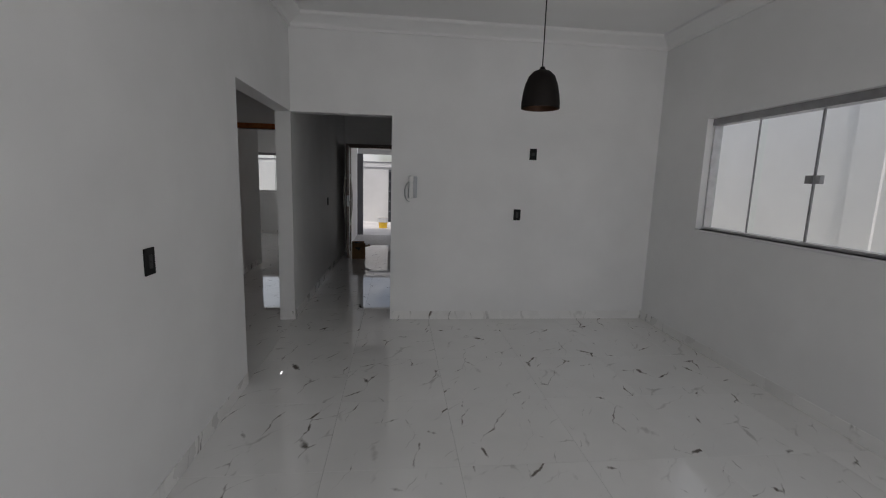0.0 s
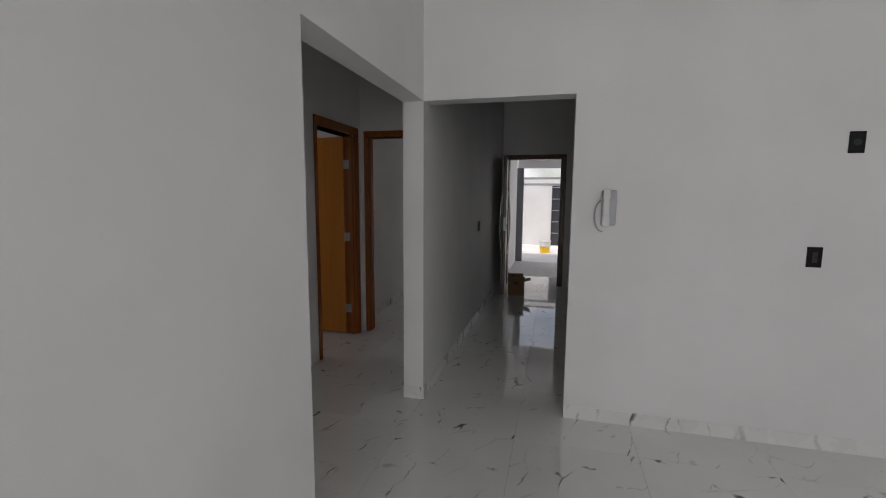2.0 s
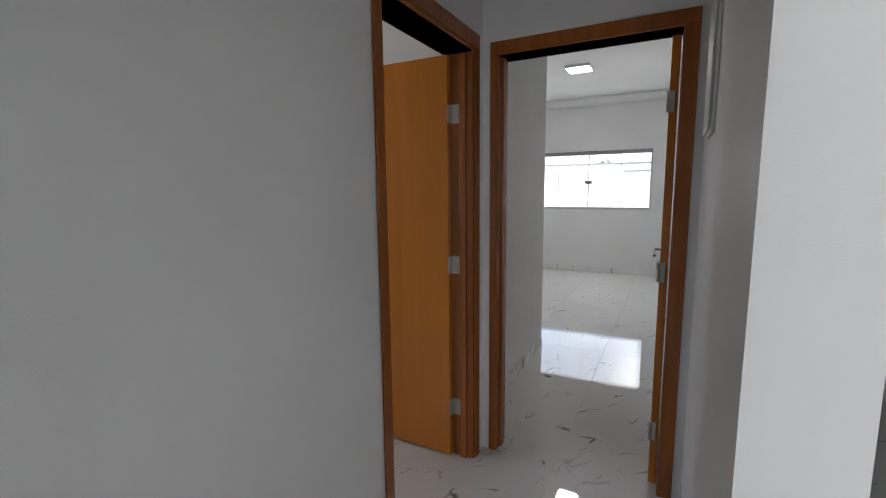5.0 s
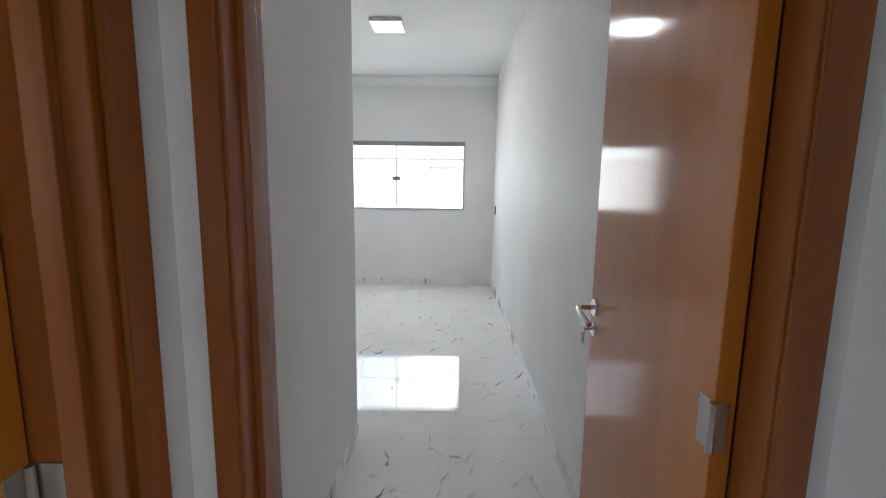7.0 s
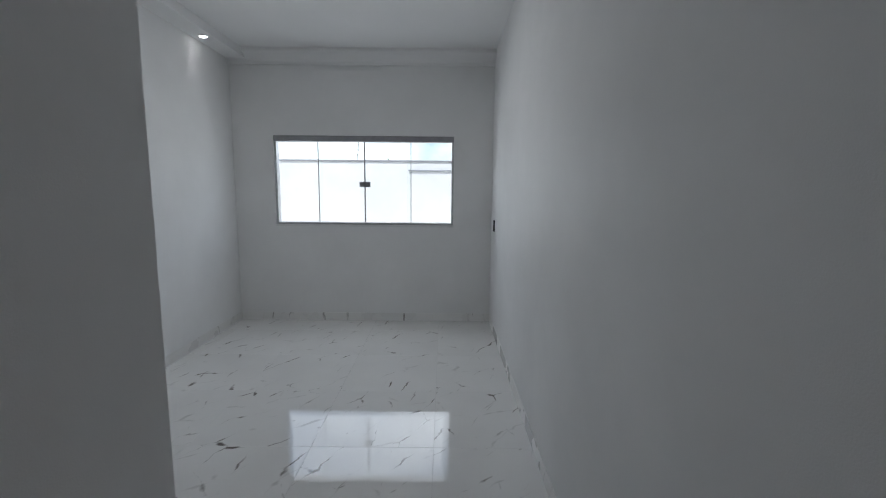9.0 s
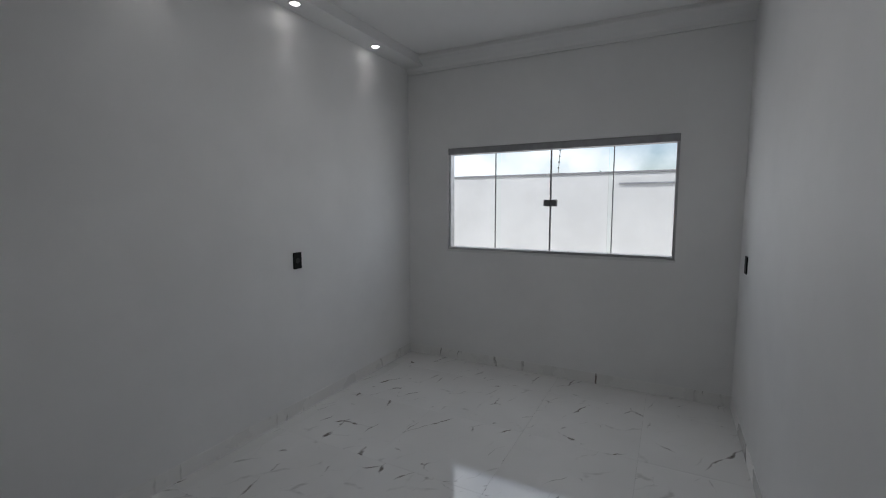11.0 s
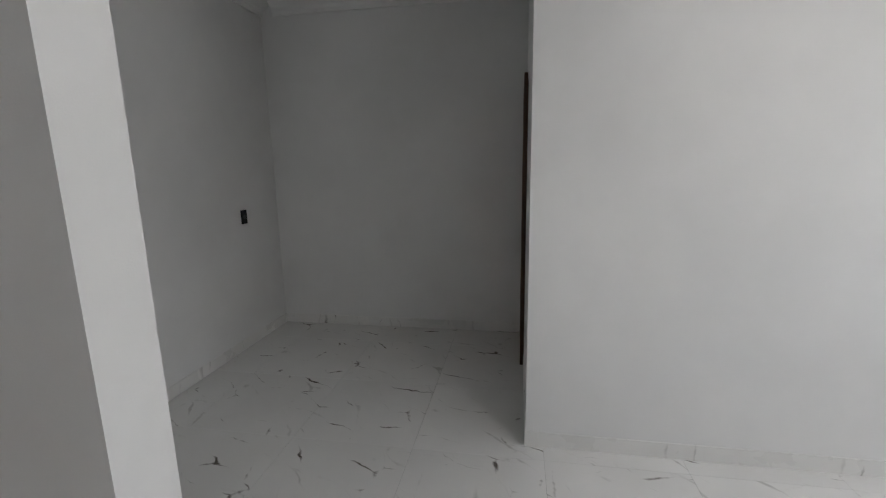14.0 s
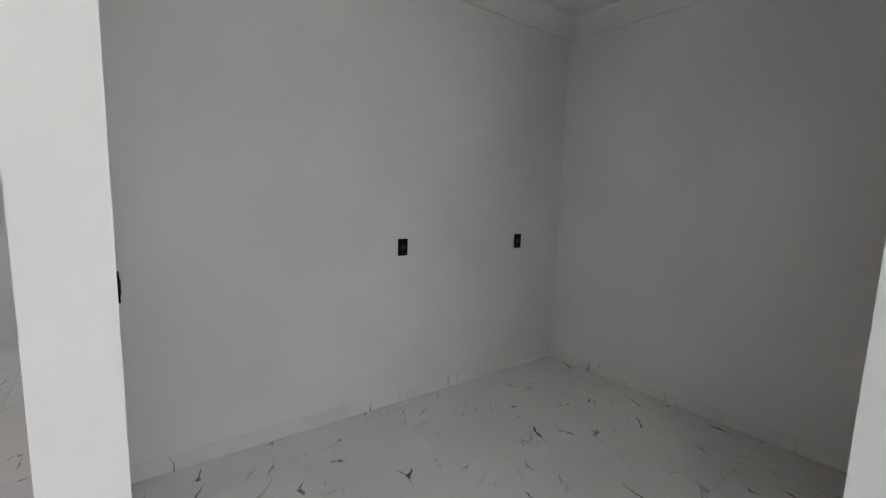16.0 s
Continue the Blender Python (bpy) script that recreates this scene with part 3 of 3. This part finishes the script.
# ---- lamps ----
pl = thing("pendant_lamp", pose(1.89, -2.03, TOP), "dark bell-shaped pendant lamp hanging on a thin black cord", "lamp")
part("canopy", lathe(bmesh.new(), [(0.001, -0.0), (0.05, -0.0), (0.05, -0.02), (0.02, -0.03), (0.001, -0.03)]), SHADE, pl, "", True)
part("cord", rod(bmesh.new(), (0, 0, -0.02), (0, 0, -0.875), 0.0035, 8), BLACK, pl, "thin black cord")
zt = 2.175 - TOP
outer = [(0.004, zt), (0.014, zt - 0.004), (0.018, zt - 0.018), (0.05, zt - 0.03), (0.075, zt - 0.055), (0.093, zt - 0.10), (0.104, zt - 0.15), (0.110, zt - 0.20), (0.111, zt - 0.235)]
part("shade", lathe(bmesh.new(), outer + [(0.108, zt - 0.235)], 56), SHADE, pl, "matt dark brown metal shade", True)
part("inner_shade", lathe(bmesh.new(), [(r - 0.003, z - 0.003) for r, z in outer[3:-1]] + [(0.108, zt - 0.2345)], 56), COPPER, pl, "dull coppery inside of the shade", True)
part("socket", rod(bmesh.new(), (0, 0, zt - 0.03), (0, 0, zt - 0.11), 0.02, 20), BLACK, pl, "black bulb socket")

cl = thing("ceiling_light", pose(-1.37, 5.1, BTOP), "square white surface LED ceiling panel, lit", "ceiling light")
part("frame", boxes([(-0.15, 0.15, -0.15, 0.15, -0.035, 0)], 0.006), WHITE_PL, cl, "white frame")
part("diffuser", boxes([(-0.135, 0.135, -0.135, 0.135, -0.038, -0.0345)]), LIGHT_ON, cl, "glowing white diffuser")
lamp = new("panel_glow", bpy.data.lights.new("panel_glow", "AREA"))
lamp.data.size, lamp.data.energy, lamp.data.color = 0.26, PANEL_WATTS, (1, 1, 1)
lamp.matrix_world = pose(-1.37, 5.1, BTOP - 0.042)

for y in (4.67, 5.57, 6.46):
    sp = thing("recessed_spot", pose(BX + 0.11, y, 2.856), "small round white recessed ceiling spot, lit", "ceiling light", "spots along the bedroom wall")
    part("ring", lathe(bmesh.new(), [(0.03, -0.002), (0.034, -0.006), (0.044, -0.005), (0.047, 0.0)], 32), WHITE_PL, sp, "white ring", True)
    part("lens", rod(bmesh.new(), (0, 0, -0.0035), (0, 0, -0.0005), 0.03, 32), SPOT_ON, sp, "glowing lens")
    li = new("spot_glow", bpy.data.lights.new("spot_glow", "SPOT"))
    li.data.energy, li.data.spot_size, li.data.spot_blend, li.data.shadow_soft_size, li.data.color = SPOT_WATTS, radians(70), 0.6, 0.03, (1, 0.98, 0.95)
    li.matrix_world = pose(BX + 0.11, y, 2.85)

# ---- things in the hall ----
cb = thing("cardboard_box", pose(0.34, 3.72, 0, 0, 0, 8), "open brown cardboard box with a black bag in it", "box")
part("body", boxes([(-0.12, 0.12, -0.11, -0.105, 0, 0.22), (-0.12, 0.12, 0.105, 0.11, 0, 0.22), (-0.12, -0.115, -0.105, 0.105, 0, 0.22), (0.115, 0.12, -0.105, 0.105, 0, 0.22), (-0.115, 0.115, -0.105, 0.105, 0, 0.005)]), CARD, cb)
for y, a in ((-0.11, 25), (0.11, -30)):
    fl = part("flap", boxes([(-0.118, 0.118, -0.002, 0.002, 0, 0.09)]), CARD, cb)
    fl.matrix_local = pose(0, y, 0.22, a)
fl = part("flap", boxes([(-0.002, 0.002, -0.105, 0.105, 0, 0.1)]), CARD, cb)
fl.matrix_local = pose(0.12, 0, 0.22, 0, 75, 0)
bm = bmesh.new()
bmesh.ops.create_icosphere(bm, subdivisions=3, radius=0.1)
for v in bm.verts:
    v.co *= 1 + 0.35 * noise.noise(v.co * 14)
    v.co.z *= 0.9
bag = tagged(new("plastic_bag", mesh_of("plastic_bag", bm, BAG)), "crumpled black plastic bag in a cardboard box", "bag")
bag.matrix_world = pose(0.325, 3.70, 0.215)

# clear plastic packaging left on the closet floor
wr = thing("plastic_packaging", pose(-2.28, 2.40, 0.001, 0, 0, 25), "small crumpled clear plastic packaging with a white end", "packaging")
bm = box(bmesh.new(), -0.05, 0.03, -0.03, 0.03, 0, 0.028)
bmesh.ops.subdivide_edges(bm, edges=list(bm.edges), cuts=3, use_grid_fill=True)
for v in bm.verts:
    if v.co.z > 0.002:
        v.co += Vector((noise.noise(v.co * 60), noise.noise(v.co * 60 + Vector((5, 0, 0))), noise.noise(v.co * 60 + Vector((9, 0, 0))) * 0.7)) * 0.008
part("wrapper", bm, CLEAR, wr, "crumpled clear film")
part("end_card", boxes([(0.031, 0.05, -0.032, 0.032, 0.0, 0.026)], 0.004), WHITE_PL, wr, "white card end")
part("end_band", boxes([(0.0385, 0.0425, -0.0335, 0.0335, 0.0005, 0.0275)], 0.001), BLACK_SOFT, wr, "dark band")

# ---- front yard ----
solid("ground", boxes([(-120, 120, -120, 120, -0.4, -0.32)]), EARTH, "dry brown earth round the house", "ground")
solid("pavement_1", boxes([(0.0, 8, EY + 0.15, 11.2, -0.32, -0.035), (-9, 0.0, BY + 0.15, 11.2, -0.32, -0.035)]), YARD_FLOOR, "pale concrete front yard", "pavement")
solid("pavement_2", boxes([(LX + 0.15, 5.6, -12, EY + 0.15, -0.32, -0.035), (-5, LX + 0.15, -12, LY - 0.15, -0.32, -0.035)]), YARD_FLOOR, "pale concrete side and back yard", "pavement")
yw = thing("boundary_wall", pose(0, 11.2, -0.035), "tall white plastered boundary wall with a grey coping", "wall", kind="structure")
part("wall_body", boxes([(-9, 8, 0, 0.15, -0.2, 2.085)]), YARD_WALL, yw)
part("coping", boxes([(-9, 8, -0.02, 0.17, 2.085, 2.12)], 0.004), ALU_GREY, yw, "thin grey coping")
part("ledge", boxes([(-1.4, 3.6, -0.03, -0.0005, 1.905, 1.93)], 0.003), GATE_BAR, yw, "thin grey ledge above the gate")
wlm = thing("yard_wall_lamp", pose(-4.69, 11.2, 1.04), "small flat grey wall lamp on the boundary wall", "wall lamp")
part("body", boxes([(-0.085, 0.085, -0.05, 0, -0.035, 0.035)], 0.006), GREY_PL, wlm)
part("shade_plate", boxes([(-0.088, 0.088, -0.055, -0.001, 0.0355, 0.042)], 0.001), ALU_GREY, wlm, "thin grey top plate")
fpost = thing("fence_post", pose(-2.43, 11.27, 2.085), "thin metal electric fence post on the boundary wall", "fence post")
part("rod", rod(bmesh.new(), (0, 0, 0), (0.03, 0, 0.42), 0.007, 8), STEEL, fpost)
for k in range(4):
    part("insulator", rod(bmesh.new(), (0.006 + 0.0075 * k, -0.012, 0.10 + 0.1 * k), (0.006 + 0.0075 * k, 0.012, 0.10 + 0.1 * k), 0.014, 10), BLACK_SOFT, fpost, "dark insulator")
sw = thing("boundary_wall", pose(5.6, 0, -0.035), "tall white plastered side boundary wall", "wall", kind="structure")
part("wall_body", boxes([(0, 0.15, -12, 11.2, -0.2, 3.4)]), SIDE_WALL, sw)
part("pilaster", boxes([(-0.03, -0.0005, -0.9, -0.6, -0.1, 3.4)], 0.003), SIDE_WALL, sw)
bw = thing("boundary_wall", pose(0, -12, -0.035), "tall white plastered back boundary wall", "wall", kind="structure")
part("wall_body", boxes([(-9, 5.75, -0.15, 0, -0.2, 2.3)]), YARD_WALL, bw)
lw = thing("boundary_wall", pose(-9, 0, -0.035), "tall white plastered far side boundary wall", "wall", kind="structure")
part("wall_body", boxes([(-0.15, 0, -12, 11.2, -0.2, 2.3)]), YARD_WALL, lw)

solid("porch_roof", boxes([(0.002, 5.0, EY + 0.15, 7.6, 2.5, 2.62), (0.002, 5.0, 7.45, 7.6, 2.14, 2.5)]), CEIL, "white plastered porch roof with an edge beam", "porch")
solid("porch_column", boxes([(-0.25, 0.13, 7.42, 7.62, -0.035, 2.14)], 0.004), YARD_GREY, "grey plastered porch column", "column")

gt = thing("yard_gate", pose(0.74, 11.17, -0.035), "black steel gate leaf with five pale horizontal bars", "gate")
part("gate_frame", boxes([(0, 0.04, -0.02, 0.02, 0, 1.85), (0.58, 0.62, -0.02, 0.02, 0, 1.85), (0.04, 0.58, -0.02, 0.02, 1.81, 1.85), (0.04, 0.58, -0.02, 0.02, 0, 0.04)]), GATE, gt)
for k in range(5):
    z = 0.04 + 0.354 * k
    part("panel", boxes([(0.04, 0.58, -0.008, 0.008, z, z + 0.34)]), GATE, gt)
    part("bar", boxes([(0.02, 0.60, -0.03, 0.01, z + 0.335, z + 0.36)], 0.002), GATE_BAR, gt, "pale grey bar")

bk = thing("bucket", pose(0.62, 9.25, -0.035), "yellow and white plastic paint bucket", "bucket")
part("body", lathe(bmesh.new(), [(0.001, 0), (0.125, 0), (0.142, 0.19), (0.138, 0.19), (0.122, 0.006), (0.001, 0.006)], 32), YELLOW, bk, "", True)
part("rim", lathe(bmesh.new(), [(0.139, 0.185), (0.146, 0.185), (0.158, 0.3), (0.165, 0.305), (0.165, 0.33), (0.155, 0.33), (0.139, 0.185)], 32), WHITE_PL, bk, "white plastic rim", True)
part("handle", bar(bmesh.new(), [(0.155 * math.cos(a), -0.05 * math.sin(a) - 0.02, 0.29 - 0.12 * math.sin(a)) for a in [math.pi * k / 12 for k in range(13)]], 0.003, 8), STEEL, bk, "thin wire handle", True)

# a tree crown beyond the wall
def tree(name, x, y, h, r, seed):
    rnd = random.Random(seed)
    ob = thing(name, pose(x, y, -0.32), "leafy green tree beyond the boundary wall", "tree")
    bm = rod(bmesh.new(), (0, 0, 0), (0, 0, h * 0.7), 0.12, 10, 0.05)
    for k in range(5):
        a = k * 1.3
        rod(bm, (0, 0, h * 0.5), (r * 0.6 * math.cos(a), r * 0.6 * math.sin(a), h * 0.8), 0.05, 7, 0.015)
    part("trunk", bm, CARD, ob, "brown tapered trunk")
    vs, fs = [], []
    for k in range(2200):
        d = Vector((rnd.gauss(0, 1), rnd.gauss(0, 1), rnd.gauss(0, 1))).normalized()
        c = Vector((0, 0, h * 0.8)) + d * r * (0.45 + 0.55 * rnd.random()) * (1 + 0.45 * noise.noise(d * 2.5 + Vector((seed, 0, 0))))
        u = Vector((rnd.gauss(0, 1), rnd.gauss(0, 1), rnd.gauss(0, 1))).normalized()
        w = u.cross(d).normalized()
        s = 0.05 + 0.06 * rnd.random()
        i = len(vs)
        vs += [c - u * s, c + w * s * 0.5, c + u * s, c - w * s * 0.5]
        fs.append((i, i + 1, i + 2, i + 3))
    me = bpy.data.meshes.new("crown")
    me.from_pydata(vs, [], fs)
    me.materials.append(LEAF)
    cr = new("crown", me)
    cr.parent = ob
    return ob


tree("tree", -2.75, 19.0, 2.75, 0.65, 3)

# ---- floor tiles: 0.714 m polished porcelain on a grout bed ----
fl = solid("floor", boxes([(-5.02, LX + 0.15, LY - 0.15, BY + 0.15, -0.30, -0.012), (-0.15, LX + 0.15, LY - 0.15, LY, -0.012, -0.011)]), GROUT, "floor of large polished white porcelain tiles with grey marble veins", "floor")
S = 0.7155
bm = box(bmesh.new(), 0.0005, S - 0.0005, 0.0005, S - 0.0005, -0.0119, 0.0)
top_edges = [e for e in bm.edges if all(v.co.z > -0.001 for v in e.verts)]
bmesh.ops.bevel(bm, geom=top_edges, offset=0.0005, segments=1, affect="EDGES")
tile_mesh = mesh_of("tile", bm, TILE)
IN = [(-0.15, LX, LY, EY + 0.15), (-1.3, -0.15, -1.6, DY2), (CX, 0, CY0, CY1 + 0.1), (BX, -0.1, CY1, BY), (-3.3, HX, -1.6, CY0)]
for i in range(-8, 6):
    for j in range(-12, 12):
        x, y = 0.703 + S * i, 0.35 + S * j
        if any(x + S > a and x < b_ and y + S > c and y < d for a, b_, c, d in IN):
            t = new("tile", tile_mesh)
            t.parent = fl
            t.location = (x, y, 0)
